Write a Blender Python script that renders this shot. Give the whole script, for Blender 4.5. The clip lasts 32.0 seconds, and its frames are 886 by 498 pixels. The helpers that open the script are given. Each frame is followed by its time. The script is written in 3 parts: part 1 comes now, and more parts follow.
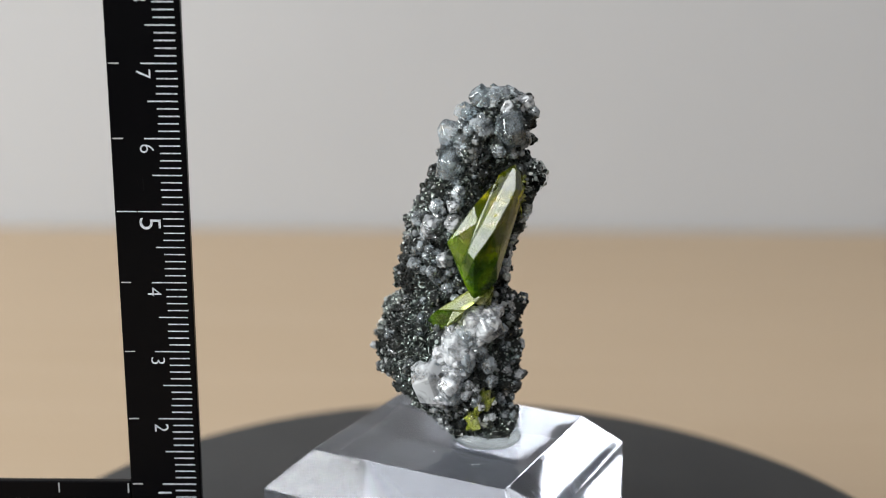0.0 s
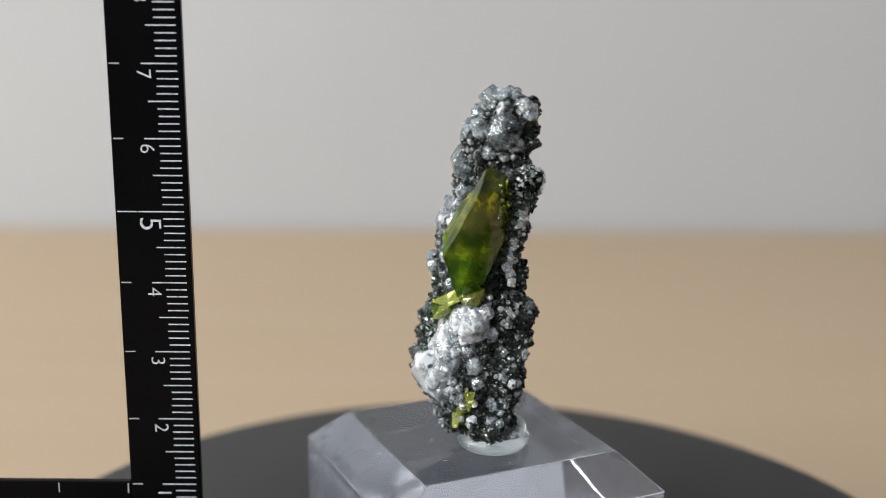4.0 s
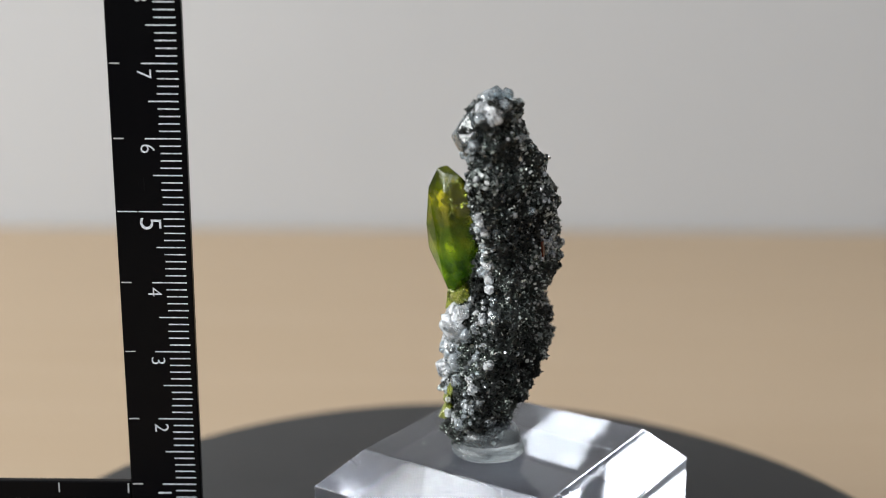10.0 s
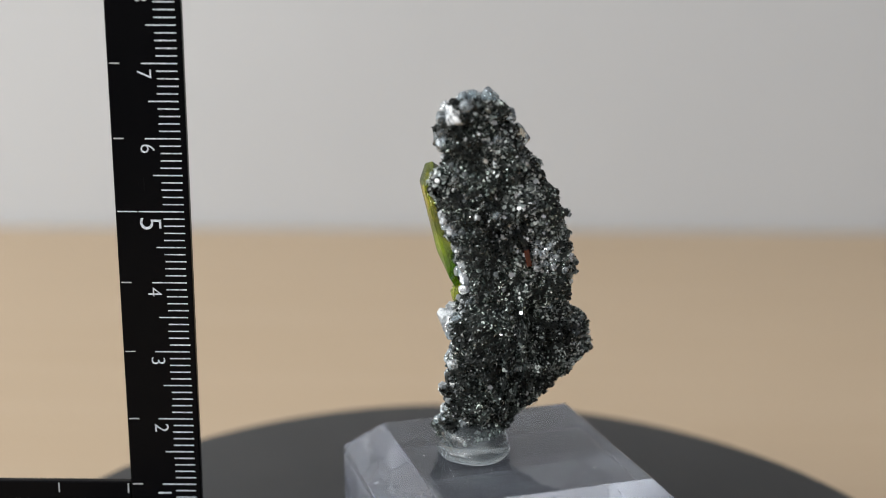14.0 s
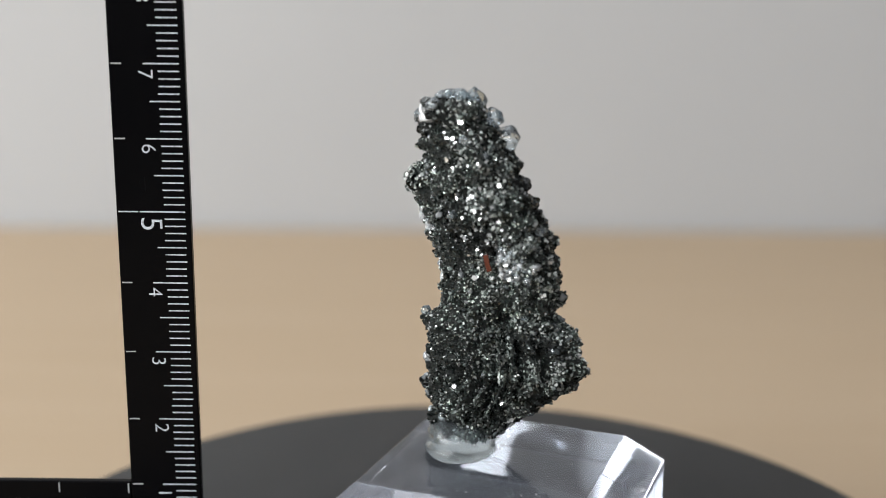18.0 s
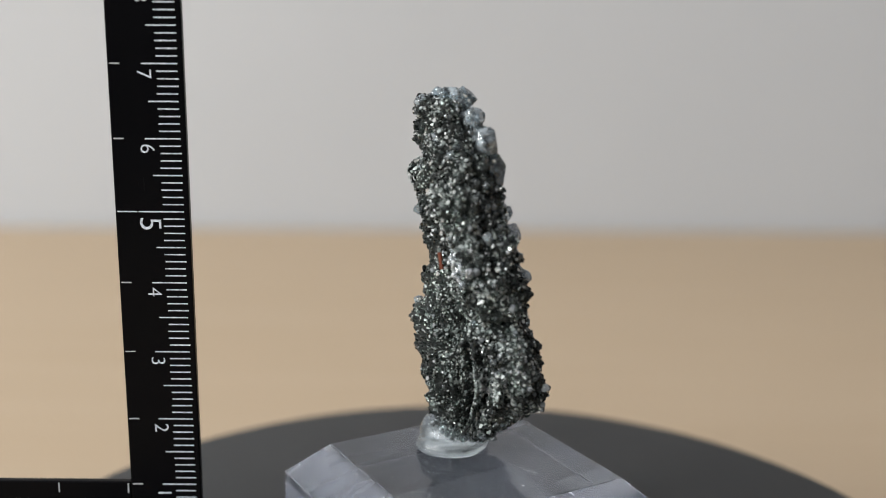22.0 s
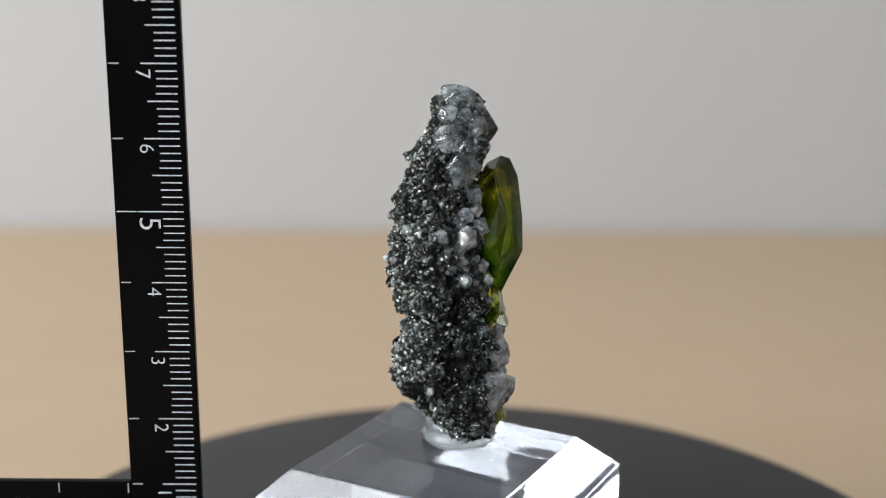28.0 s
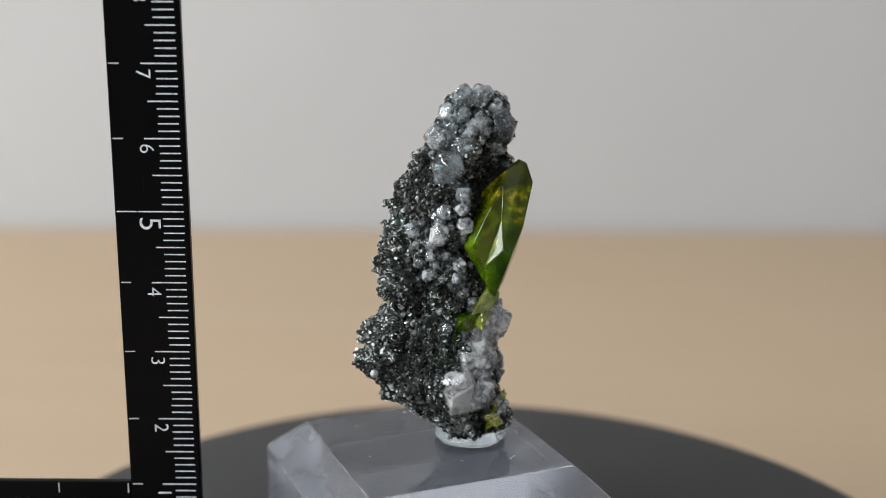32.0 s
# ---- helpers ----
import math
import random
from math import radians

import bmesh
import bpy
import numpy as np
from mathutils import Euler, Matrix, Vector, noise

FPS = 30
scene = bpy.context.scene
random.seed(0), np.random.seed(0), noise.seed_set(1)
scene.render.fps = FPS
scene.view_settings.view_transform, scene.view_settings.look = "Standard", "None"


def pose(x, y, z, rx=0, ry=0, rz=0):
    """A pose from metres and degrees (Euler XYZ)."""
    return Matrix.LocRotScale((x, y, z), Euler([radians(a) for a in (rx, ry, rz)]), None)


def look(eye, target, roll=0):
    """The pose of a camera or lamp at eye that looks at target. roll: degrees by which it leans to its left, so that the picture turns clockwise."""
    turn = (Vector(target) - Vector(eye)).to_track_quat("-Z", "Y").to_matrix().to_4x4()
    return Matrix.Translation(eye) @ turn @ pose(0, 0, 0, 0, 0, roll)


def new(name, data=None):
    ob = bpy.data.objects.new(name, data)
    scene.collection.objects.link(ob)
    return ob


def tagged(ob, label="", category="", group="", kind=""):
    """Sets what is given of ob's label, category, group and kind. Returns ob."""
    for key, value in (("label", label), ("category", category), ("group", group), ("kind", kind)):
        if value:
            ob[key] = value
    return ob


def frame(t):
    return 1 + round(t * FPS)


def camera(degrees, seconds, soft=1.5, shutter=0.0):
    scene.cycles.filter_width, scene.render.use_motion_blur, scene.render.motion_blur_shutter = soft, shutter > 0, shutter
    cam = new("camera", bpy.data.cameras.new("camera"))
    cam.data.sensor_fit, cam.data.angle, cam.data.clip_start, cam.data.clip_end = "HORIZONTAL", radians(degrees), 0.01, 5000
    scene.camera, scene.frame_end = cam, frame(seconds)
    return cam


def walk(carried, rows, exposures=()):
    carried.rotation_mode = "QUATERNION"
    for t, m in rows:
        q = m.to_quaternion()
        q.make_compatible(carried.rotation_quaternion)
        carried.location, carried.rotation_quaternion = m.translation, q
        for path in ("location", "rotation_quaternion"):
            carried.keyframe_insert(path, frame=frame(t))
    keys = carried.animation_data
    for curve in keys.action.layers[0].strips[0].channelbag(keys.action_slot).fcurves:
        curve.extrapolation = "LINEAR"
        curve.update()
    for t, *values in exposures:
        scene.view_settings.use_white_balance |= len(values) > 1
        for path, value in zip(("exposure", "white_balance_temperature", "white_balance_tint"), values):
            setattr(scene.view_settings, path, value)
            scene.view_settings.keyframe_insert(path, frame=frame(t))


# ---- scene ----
# All sizes below are written in centimetres and turned into metres by CM; the table top is z = 0.
CM = 0.01
TOP = 5.6          # height of the acrylic block's upper face over the table
GAP = 0.012        # air under the block
DISC = 3.5         # height of the platter's upper face
TURN = -9.716      # degrees a second, seen from above

cam = camera(42.6, 32.0, soft=0.85)
EYE = (-0.447 * CM, -15.39 * CM, (TOP + 6.43) * CM)
AIM = (-0.447 * CM, 0.0, (TOP + 6.43 - 15.39 * math.tan(radians(12.912))) * CM)
walk(cam, [(0.0, look(EYE, AIM, 0.356)), (32.0, look(EYE, AIM, 0.356))])
cam.data.dof.use_dof = True
cam.data.dof.focus_distance = 0.157
cam.data.dof.aperture_fstop = 10.5

# ---------------------------------------------------------------- light
scene.view_settings.exposure = 0.0
scene.cycles.max_bounces = scene.cycles.transmission_bounces = scene.cycles.glossy_bounces = 24     # light runs far inside the clear block
world = bpy.data.worlds.new("world")
world.use_nodes = True
world.node_tree.nodes["Background"].inputs[0].default_value = (0.8, 0.85, 0.9, 1)
world.node_tree.nodes["Background"].inputs[1].default_value = 0.035
scene.world = world


def area_lamp(name, eye, target, w, h, watts, colour):
    data = bpy.data.lights.new(name, "AREA")
    data.shape, data.size, data.size_y, data.energy, data.color = "RECTANGLE", w, h, watts, colour
    ob = new(name, data)
    ob.matrix_world = look(eye, target)
    return ob


# A large soft source in front and to the left, a weaker one nearer the front and a small high one, where the
# reflections in the block show them. The dim panel overhead is added fill that stands for a bright ceiling.
area_lamp("key_light", (-1.112, -0.624, 0.64), (0.594, -0.49, 0.07), 1.36, 0.7, 31.4, (0.965, 0.985, 0.985))
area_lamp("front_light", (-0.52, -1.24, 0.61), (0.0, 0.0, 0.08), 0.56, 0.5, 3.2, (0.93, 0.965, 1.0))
area_lamp("side_light", (-1.20, -0.32, 1.24), (0.0, 0.0, 0.08), 0.45, 0.45, 5.4, (0.955, 0.985, 1.0))
area_lamp("ceiling_fill", (0.0, -0.9, 1.88), (0.0, -0.9, 0.0), 2.6, 2.4, 4.5, (0.78, 0.83, 1.0))


# ---------------------------------------------------------------- materials
def material(name, rough=0.5, colour=(0.5, 0.5, 0.5), **sockets):
    m = bpy.data.materials.new(name)
    m.use_nodes = True
    b = m.node_tree.nodes["Principled BSDF"]
    b.inputs["Base Color"].default_value = (*colour, 1)
    b.inputs["Roughness"].default_value = rough
    for key, value in sockets.items():
        b.inputs[key.replace("_", " ")].default_value = value
    return m


def node(m, kind, **values):
    n = m.node_tree.nodes.new(kind)
    for key, value in values.items():
        n.inputs[key.replace("_", " ")].default_value = value
    return n


def link(m, a, b):
    m.node_tree.links.new(a, b)


def bsdf(m):
    return m.node_tree.nodes["Principled BSDF"]


def ramp(m, source, stops):
    r = m.node_tree.nodes.new("ShaderNodeValToRGB")
    e = r.color_ramp.elements
    while len(e) < len(stops):
        e.new(0.5)
    for k, (at, c) in zip(e, stops):
        k.position, k.color = at, (*c, 1)
    link(m, source, r.inputs[0])
    return r.outputs[0]


def noise_of(m, scale, detail=4.0, rough=0.6, stretch=None):
    co = m.node_tree.nodes.new("ShaderNodeTexCoord").outputs["Object"]
    if stretch:
        mp = m.node_tree.nodes.new("ShaderNodeMapping")
        mp.inputs["Scale"].default_value = stretch
        link(m, co, mp.inputs[0])
        co = mp.outputs[0]
    n = node(m, "ShaderNodeTexNoise", Scale=scale, Detail=detail, Roughness=rough)
    link(m, co, n.inputs["Vector"])
    return n.outputs[0]


def bump(m, height, strength, distance):
    b = node(m, "ShaderNodeBump", Strength=strength, Distance=distance)
    link(m, height, b.inputs["Height"])
    link(m, b.outputs[0], bsdf(m).inputs["Normal"])


def paint(name, a, b, scale, rough):
    m = material(name, rough)
    n = noise_of(m, scale)
    link(m, ramp(m, n, [(0.3, a), (0.7, b)]), bsdf(m).inputs["Base Color"])
    bump(m, noise_of(m, scale * 40), 0.15, 0.0005)
    return m


WALL = paint("wall_paint", (0.465, 0.468, 0.475), (0.50, 0.503, 0.51), 3.0, 0.75)
WHITE_WALL = paint("white_wall_paint", (0.60, 0.63, 0.70), (0.64, 0.67, 0.74), 3.0, 0.75)
CEIL = paint("ceiling_paint", (0.78, 0.78, 0.78), (0.82, 0.82, 0.82), 2.0, 0.8)
FLOOR = paint("floor_boards", (0.28, 0.20, 0.13), (0.36, 0.26, 0.17), 4.0, 0.5)

WOOD = material("table_wood", 0.6, IOR=1.3)
grain = noise_of(WOOD, 6.0, 6.0, 0.65, (1.0, 14.0, 1.0))
link(WOOD, ramp(WOOD, grain, [(0.2, (0.46, 0.345, 0.228)), (0.55, (0.49, 0.374, 0.257)), (0.85, (0.515, 0.394, 0.274))]), bsdf(WOOD).inputs["Base Color"])
bump(WOOD, grain, 0.1, 0.0004)

PLATTER = material("platter_rubber", 0.62)
link(PLATTER, ramp(PLATTER, noise_of(PLATTER, 60.0), [(0.3, (0.020, 0.020, 0.021)), (0.7, (0.028, 0.028, 0.029))]), bsdf(PLATTER).inputs["Base Color"])
bump(PLATTER, noise_of(PLATTER, 3000.0), 0.25, 0.0002)
HOUSING = material("housing_plastic", 0.4, (0.03, 0.03, 0.032))

ACRYLIC = material("acrylic", 0.03, (0.85, 0.90, 1.0), IOR=1.49)
smear = noise_of(ACRYLIC, 70.0, 5.0, 0.65, (1.0, 0.35, 1.0))            # wiped dust and finger marks
link(ACRYLIC, ramp(ACRYLIC, smear, [(0.4, (0.99, 0.99, 0.99)), (0.72, (0.95, 0.95, 0.95))]), bsdf(ACRYLIC).inputs["Transmission Weight"])
link(ACRYLIC, ramp(ACRYLIC, smear, [(0.35, (0.012, 0.012, 0.012)), (0.7, (0.05, 0.05, 0.05))]), bsdf(ACRYLIC).inputs["Roughness"])
GEL = material("mounting_gel", 0.22, (0.80, 0.89, 0.94), Transmission_Weight=0.95, IOR=1.42)
bump(GEL, noise_of(GEL, 350.0), 0.25, 0.0008)

SPECK = material("crumb", 0.4, (0.55, 0.57, 0.6))
BLACK = material("ruler_black", 0.16, (0.003, 0.003, 0.0035), IOR=1.25, Specular_IOR_Level=0.16)
scr = noise_of(BLACK, 160.0, 6.0, 0.7, (1.0, 1.0, 0.15))
link(BLACK, ramp(BLACK, scr, [(0.3, (0.12, 0.12, 0.12)), (0.75, (0.34, 0.34, 0.34))]), bsdf(BLACK).inputs["Roughness"])
WHITE_INK = material("white_ink", 0.5)
link(WHITE_INK, ramp(WHITE_INK, noise_of(WHITE_INK, 1400.0), [(0.30, (0.25, 0.27, 0.30)), (0.46, (0.58, 0.62, 0.68)), (0.7, (0.72, 0.76, 0.82))]), bsdf(WHITE_INK).inputs["Base Color"])
GREY_INK = material("worn_ink", 0.5, (0.42, 0.43, 0.44))

MATRIX = material("chlorite_matrix", 0.45)
link(MATRIX, ramp(MATRIX, noise_of(MATRIX, 420.0, 6.0, 0.7), [(0.3, (0.004, 0.005, 0.005)), (0.55, (0.016, 0.02, 0.018)), (0.75, (0.06, 0.068, 0.064))]), bsdf(MATRIX).inputs["Base Color"])
bump(MATRIX, noise_of(MATRIX, 900.0, 6.0, 0.75), 0.9, 0.0012)


def island(m, stops, to="Base Color"):
    g = m.node_tree.nodes.new("ShaderNodeNewGeometry")
    link(m, ramp(m, g.outputs["Random Per Island"], stops), bsdf(m).inputs[to])


FLAKE = material("chlorite_flake", 0.22, IOR=1.65, Metallic=0.25)
# The few brightest flakes carry part of the glints in their base colour.
island(FLAKE, [(0.0, (0.003, 0.005, 0.004)), (0.5, (0.018, 0.024, 0.022)), (0.74, (0.07, 0.083, 0.078)), (0.88, (0.19, 0.215, 0.205)), (1.0, (0.60, 0.63, 0.61))])
island(FLAKE, [(0.0, (0.30, 0.30, 0.30)), (0.45, (0.08, 0.08, 0.08)), (1.0, (0.04, 0.04, 0.04))], "Roughness")

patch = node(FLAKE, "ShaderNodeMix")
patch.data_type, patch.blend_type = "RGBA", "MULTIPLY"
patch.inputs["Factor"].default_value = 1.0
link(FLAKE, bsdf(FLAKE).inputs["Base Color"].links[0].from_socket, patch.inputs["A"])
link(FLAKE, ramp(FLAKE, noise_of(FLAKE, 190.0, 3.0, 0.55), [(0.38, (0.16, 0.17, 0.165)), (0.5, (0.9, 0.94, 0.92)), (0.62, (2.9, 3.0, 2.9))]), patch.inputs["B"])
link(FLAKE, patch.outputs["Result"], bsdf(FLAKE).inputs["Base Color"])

# Silver-grey scales; part of the back's lit brightness is put into their colour.
PALE_SCALE = material("pale_chlorite", 0.3, IOR=1.6)
island(PALE_SCALE, [(0.0, (0.08, 0.10, 0.093)), (0.5, (0.25, 0.285, 0.27)), (0.85, (0.50, 0.53, 0.52)), (1.0, (0.85, 0.87, 0.86))])
MICA = material("silvery_mica", 0.2, (0.62, 0.63, 0.62), Metallic=0.7, IOR=1.6)
GRAIN = material("calcite_grain", 0.16, IOR=1.6, Transmission_Weight=0.5)
island(GRAIN, [(0.0, (0.06, 0.07, 0.07)), (0.6, (0.18, 0.2, 0.205)), (0.92, (0.40, 0.43, 0.44)), (1.0, (0.75, 0.78, 0.79))])


def calcite(name, colour, trans, rough):
    """Clear crystal clouded by white veils and flaws, otherwise in each crystal."""
    m = material(name, rough, colour, IOR=1.6)
    own = m.node_tree.nodes.new("ShaderNodeObjectInfo")
    far = m.node_tree.nodes.new("ShaderNodeMath")
    far.operation = "MULTIPLY"
    far.inputs[1].default_value = 40.0
    link(m, own.outputs["Random"], far.inputs[0])

    def cloud_of(scale, detail, distort):
        n = node(m, "ShaderNodeTexNoise", Scale=scale, Detail=detail, Roughness=0.65, Distortion=distort)
        n.noise_dimensions = "4D"
        link(m, m.node_tree.nodes.new("ShaderNodeTexCoord").outputs["Object"], n.inputs["Vector"])
        link(m, far.outputs[0], n.inputs["W"])
        return n.outputs[0]

    veil = cloud_of(115.0, 3.0, 0.6)
    clear = min(0.99, 0.72 + 0.3 * trans)
    lo = tuple(c * 0.85 for c in colour)
    link(m, ramp(m, veil, [(0.35, lo), (0.6, colour)]), bsdf(m).inputs["Base Color"])
    link(m, ramp(m, veil, [(0.42, (clear, clear, clear)), (0.58, (trans, trans, trans))]), bsdf(m).inputs["Transmission Weight"])
    bump(m, cloud_of(160.0, 3.0, 0.2), 0.06, 0.0010)
    return m


CALCITE_GREY = calcite("calcite_grey", (0.81, 0.90, 0.95), 0.66, 0.02)
CALCITE_SMOKY = calcite("calcite_smoky", (0.68, 0.78, 0.83), 0.80, 0.02)
CALCITE_WHITE = calcite("calcite_white", (0.92, 0.96, 0.99), 0.44, 0.05)
CALCITE_MILKY = calcite("calcite_milky", (0.94, 0.97, 1.0), 0.10, 0.09)

SPHENE = material("sphene", 0.05, IOR=1.68, Specular_IOR_Level=0.062)
bump(SPHENE, noise_of(SPHENE, 260.0, 3.0, 0.6, (1.0, 1.0, 0.3)), 0.05, 0.0006)
link(SPHENE, ramp(SPHENE, noise_of(SPHENE, 260.0, 5.0, 0.65), [(0.36, (0.86, 0.86, 0.86)), (0.66, (0.50, 0.50, 0.50))]), bsdf(SPHENE).inputs["Transmission Weight"])
cloud = ramp(SPHENE, noise_of(SPHENE, 190.0, 5.0, 0.62), [(0.34, (0.020, 0.075, 0.001)), (0.5, (0.070, 0.185, 0.002)), (0.66, (0.25, 0.45, 0.006))])
olive = ramp(SPHENE, noise_of(SPHENE, 330.0, 5.0, 0.65), [(0.35, (0.045, 0.065, 0.001)), (0.52, (0.15, 0.18, 0.001)), (0.64, (0.80, 0.72, 0.03))])
axis = SPHENE.node_tree.nodes.new("ShaderNodeSeparateXYZ")
link(SPHENE, SPHENE.node_tree.nodes.new("ShaderNodeTexCoord").outputs["Object"], axis.inputs[0])
zone = node(SPHENE, "ShaderNodeMapRange")
zone.inputs["From Min"].default_value, zone.inputs["From Max"].default_value = 0.0275, 0.0370
link(SPHENE, axis.outputs["Z"], zone.inputs["Value"])
blend = node(SPHENE, "ShaderNodeMix")
blend.data_type = "RGBA"
link(SPHENE, zone.outputs[0], blend.inputs["Factor"])
link(SPHENE, cloud, blend.inputs["A"])
link(SPHENE, olive, blend.inputs["B"])
link(SPHENE, blend.outputs["Result"], bsdf(SPHENE).inputs["Base Color"])
SPHENE_PALE = material("sphene_pale", 0.06, IOR=1.75, Transmission_Weight=0.82)
link(SPHENE_PALE, ramp(SPHENE_PALE, noise_of(SPHENE_PALE, 300.0, 4.0, 0.6), [(0.3, (0.52, 0.66, 0.03)), (0.5, (0.76, 0.85, 0.14)), (0.70, (0.95, 0.96, 0.50))]), bsdf(SPHENE_PALE).inputs["Base Color"])
RUTILE = material("brown_flake", 0.25, (0.085, 0.02, 0.010))


# ---------------------------------------------------------------- builders
def part(name, bm, mat, parent=None, label=""):
    me = bpy.data.meshes.new(name)
    bm.to_mesh(me)
    bm.free()
    me.materials.append(mat)
    ob = new(name, me)
    if parent:
        ob.parent = parent
    if label:
        tagged(ob, label)
    return ob


def thing(name, at, label, category, **more):
    return tagged(place(new(name), at), label, category, **more)


def place(ob, at):
    ob.location = [v * CM for v in at]
    return ob


def box(x0, x1, y0, y1, z0, z1, bevel=0.0, segments=2):
    bm = bmesh.new()
    bmesh.ops.create_cube(bm, size=1.0)
    for v in bm.verts:
        v.co = ((x0 if v.co.x < 0 else x1) * CM, (y0 if v.co.y < 0 else y1) * CM, (z0 if v.co.z < 0 else z1) * CM)
    if bevel:
        bmesh.ops.bevel(bm, geom=bm.edges[:], offset=bevel * CM, segments=segments, affect="EDGES", profile=0.6)
    return bm


def lathe(profile, steps=64):
    """A turned solid from (radius, height) pairs, in centimetres, bottom to top."""
    bm = bmesh.new()
    rings = []
    for r, z in profile:
        rings.append([bm.verts.new((r * CM * math.cos(2 * math.pi * k / steps), r * CM * math.sin(2 * math.pi * k / steps), z * CM)) for k in range(steps)])
    for a, b in zip(rings, rings[1:]):
        for k in range(steps):
            bm.faces.new((a[k], a[(k + 1) % steps], b[(k + 1) % steps], b[k]))
    bm.faces.new(rings[0][::-1])
    bm.faces.new(rings[-1])
    return bm


def smooth(ob, angle=40):
    for p in ob.data.polygons:
        p.use_smooth = True
    ob.data.set_sharp_from_angle(angle=radians(angle))
    return ob


def hull(points):
    bm = bmesh.new()
    for q in points:
        bm.verts.new([c * CM for c in q])
    out = bmesh.ops.convex_hull(bm, input=bm.verts[:])
    loose = [e for e in set(out["geom_interior"]) | set(out["geom_unused"]) if isinstance(e, bmesh.types.BMVert)]
    if loose:
        bmesh.ops.delete(bm, geom=loose, context="VERTS")
    bmesh.ops.dissolve_limit(bm, angle_limit=radians(4), verts=bm.verts[:], edges=bm.edges[:])
    return bm


# ---------------------------------------------------------------- the room
def structure(name, bm, mat, label):
    return tagged(part(name, bm, mat), label, kind="structure")


structure("wall_north", box(-280, 280, 42, 54, -74, 190), WALL, "off-white painted wall behind the table")
structure("wall_south", box(-280, 280, -352, -340, -74, 190), WHITE_WALL, "plain off-white painted wall")
structure("wall_west", box(-292, -280, -352, 54, -74, 190), WHITE_WALL, "plain off-white painted wall")
structure("wall_east", box(280, 292, -352, 54, -74, 190), WHITE_WALL, "plain off-white painted wall")
structure("ceiling", box(-292, 292, -352, 54, 190, 200), CEIL, "plain white ceiling")
structure("floor", box(-292, 292, -352, 54, -84, -74), FLOOR, "brown wooden floor")

table = thing("table", (0, 0, 0), "light oak table standing against the wall", "table")
part("tabletop", box(-75, 75, -38, 41.6, -2.5, 0, 0.2), WOOD, table)
for lx in (-70, 70):
    for ly in (-34, 37):
        part("leg", box(lx - 3, lx + 3, ly - 3, ly + 3, -74, -2.5, 0.3), WOOD, table)

# ---------------------------------------------------------------- turntable, block and gel
turntable = thing("turntable", (0, 0, 0), "round matt black display turntable on the table", "turntable")
smooth(part("housing", lathe([(5.6, 0.0), (6.2, 0.1), (6.3, 0.4), (6.3, 2.2), (6.1, 2.5), (5.9, 2.55)]), HOUSING, turntable))
platter = smooth(part("platter", lathe([(7.22, 2.6), (7.43, 2.66), (7.47, 2.8), (7.47, 3.3), (7.41, 3.44), (7.27, DISC)], 160), PLATTER, turntable, "matt black rotating platter"))

block = thing("acrylic_block", (0, 0, DISC + GAP), "clear acrylic display block with chamfered upper edges", "display base")


def acrylic_block():
    bm = bmesh.new()
    c, s, ph = (-0.288, 0.48), 2.0, radians(63.4)
    rows = []
    for half, z in ((s, 0.0), (s, TOP - DISC - GAP - 0.51), (s - 0.51, TOP - DISC - GAP)):
        ring = []
        for sx, sy in ((-1, -1), (1, -1), (1, 1), (-1, 1)):
            x, y = sx * half, sy * half
            ring.append(bm.verts.new(((c[0] + x * math.cos(ph) - y * math.sin(ph)) * CM, (c[1] + x * math.sin(ph) + y * math.cos(ph)) * CM, z * CM)))
        rows.append(ring)
    for a, b in zip(rows, rows[1:]):
        for k in range(4):
            bm.faces.new((a[k], a[(k + 1) % 4], b[(k + 1) % 4], b[k]))
    bm.faces.new(rows[0][::-1])
    bm.faces.new(rows[-1])
    bmesh.ops.bevel(bm, geom=bm.edges[:], offset=0.011 * CM, segments=2, affect="EDGES", profile=0.5)
    return bm


part("body", acrylic_block(), ACRYLIC, block)

dice = random.Random(70)
for k in range(16):                 # crumbs fallen on the block's upper face
    r, a = dice.uniform(0.75, 1.35), dice.uniform(0, 6.28)
    s = dice.uniform(0.006, 0.013)
    crumb = hull([(dice.gauss(0, s), dice.gauss(0, s), abs(dice.gauss(0, s * 0.7))) for _ in range(9)] + [(0, 0, 0)])
    place(part("crumb", crumb, SPECK, block), (-0.288 + r * math.cos(a), 0.48 + r * math.sin(a), TOP - DISC - GAP + 0.001))

gel = thing("mounting_gel", (0, 0, TOP), "blob of clear bluish mounting gel on the acrylic block", "mounting putty")


def gel_blob():
    bm = lathe([(0.34, 0.004), (0.47, 0.015), (0.515, 0.07), (0.50, 0.14), (0.465, 0.19), (0.47, 0.25), (0.46, 0.33), (0.40, 0.41), (0.2, 0.46)], 48)
    for v in bm.verts:
        k = 1 + 0.09 * noise.noise(v.co * 260)
        v.co = Vector((v.co.x * k + 0.22 * CM, v.co.y * k + 0.22 * CM, v.co.z * (1 + 0.12 * noise.noise(v.co * 200 + Vector((5, 0, 0))))))
    return bm


smooth(part("blob", gel_blob(), GEL, gel), 60)

# ---------------------------------------------------------------- mineral specimen
specimen = thing("mineral_specimen", (0, 0, TOP), "dark chlorite mineral cluster with green sphene and pale calcite crystals", "mineral")

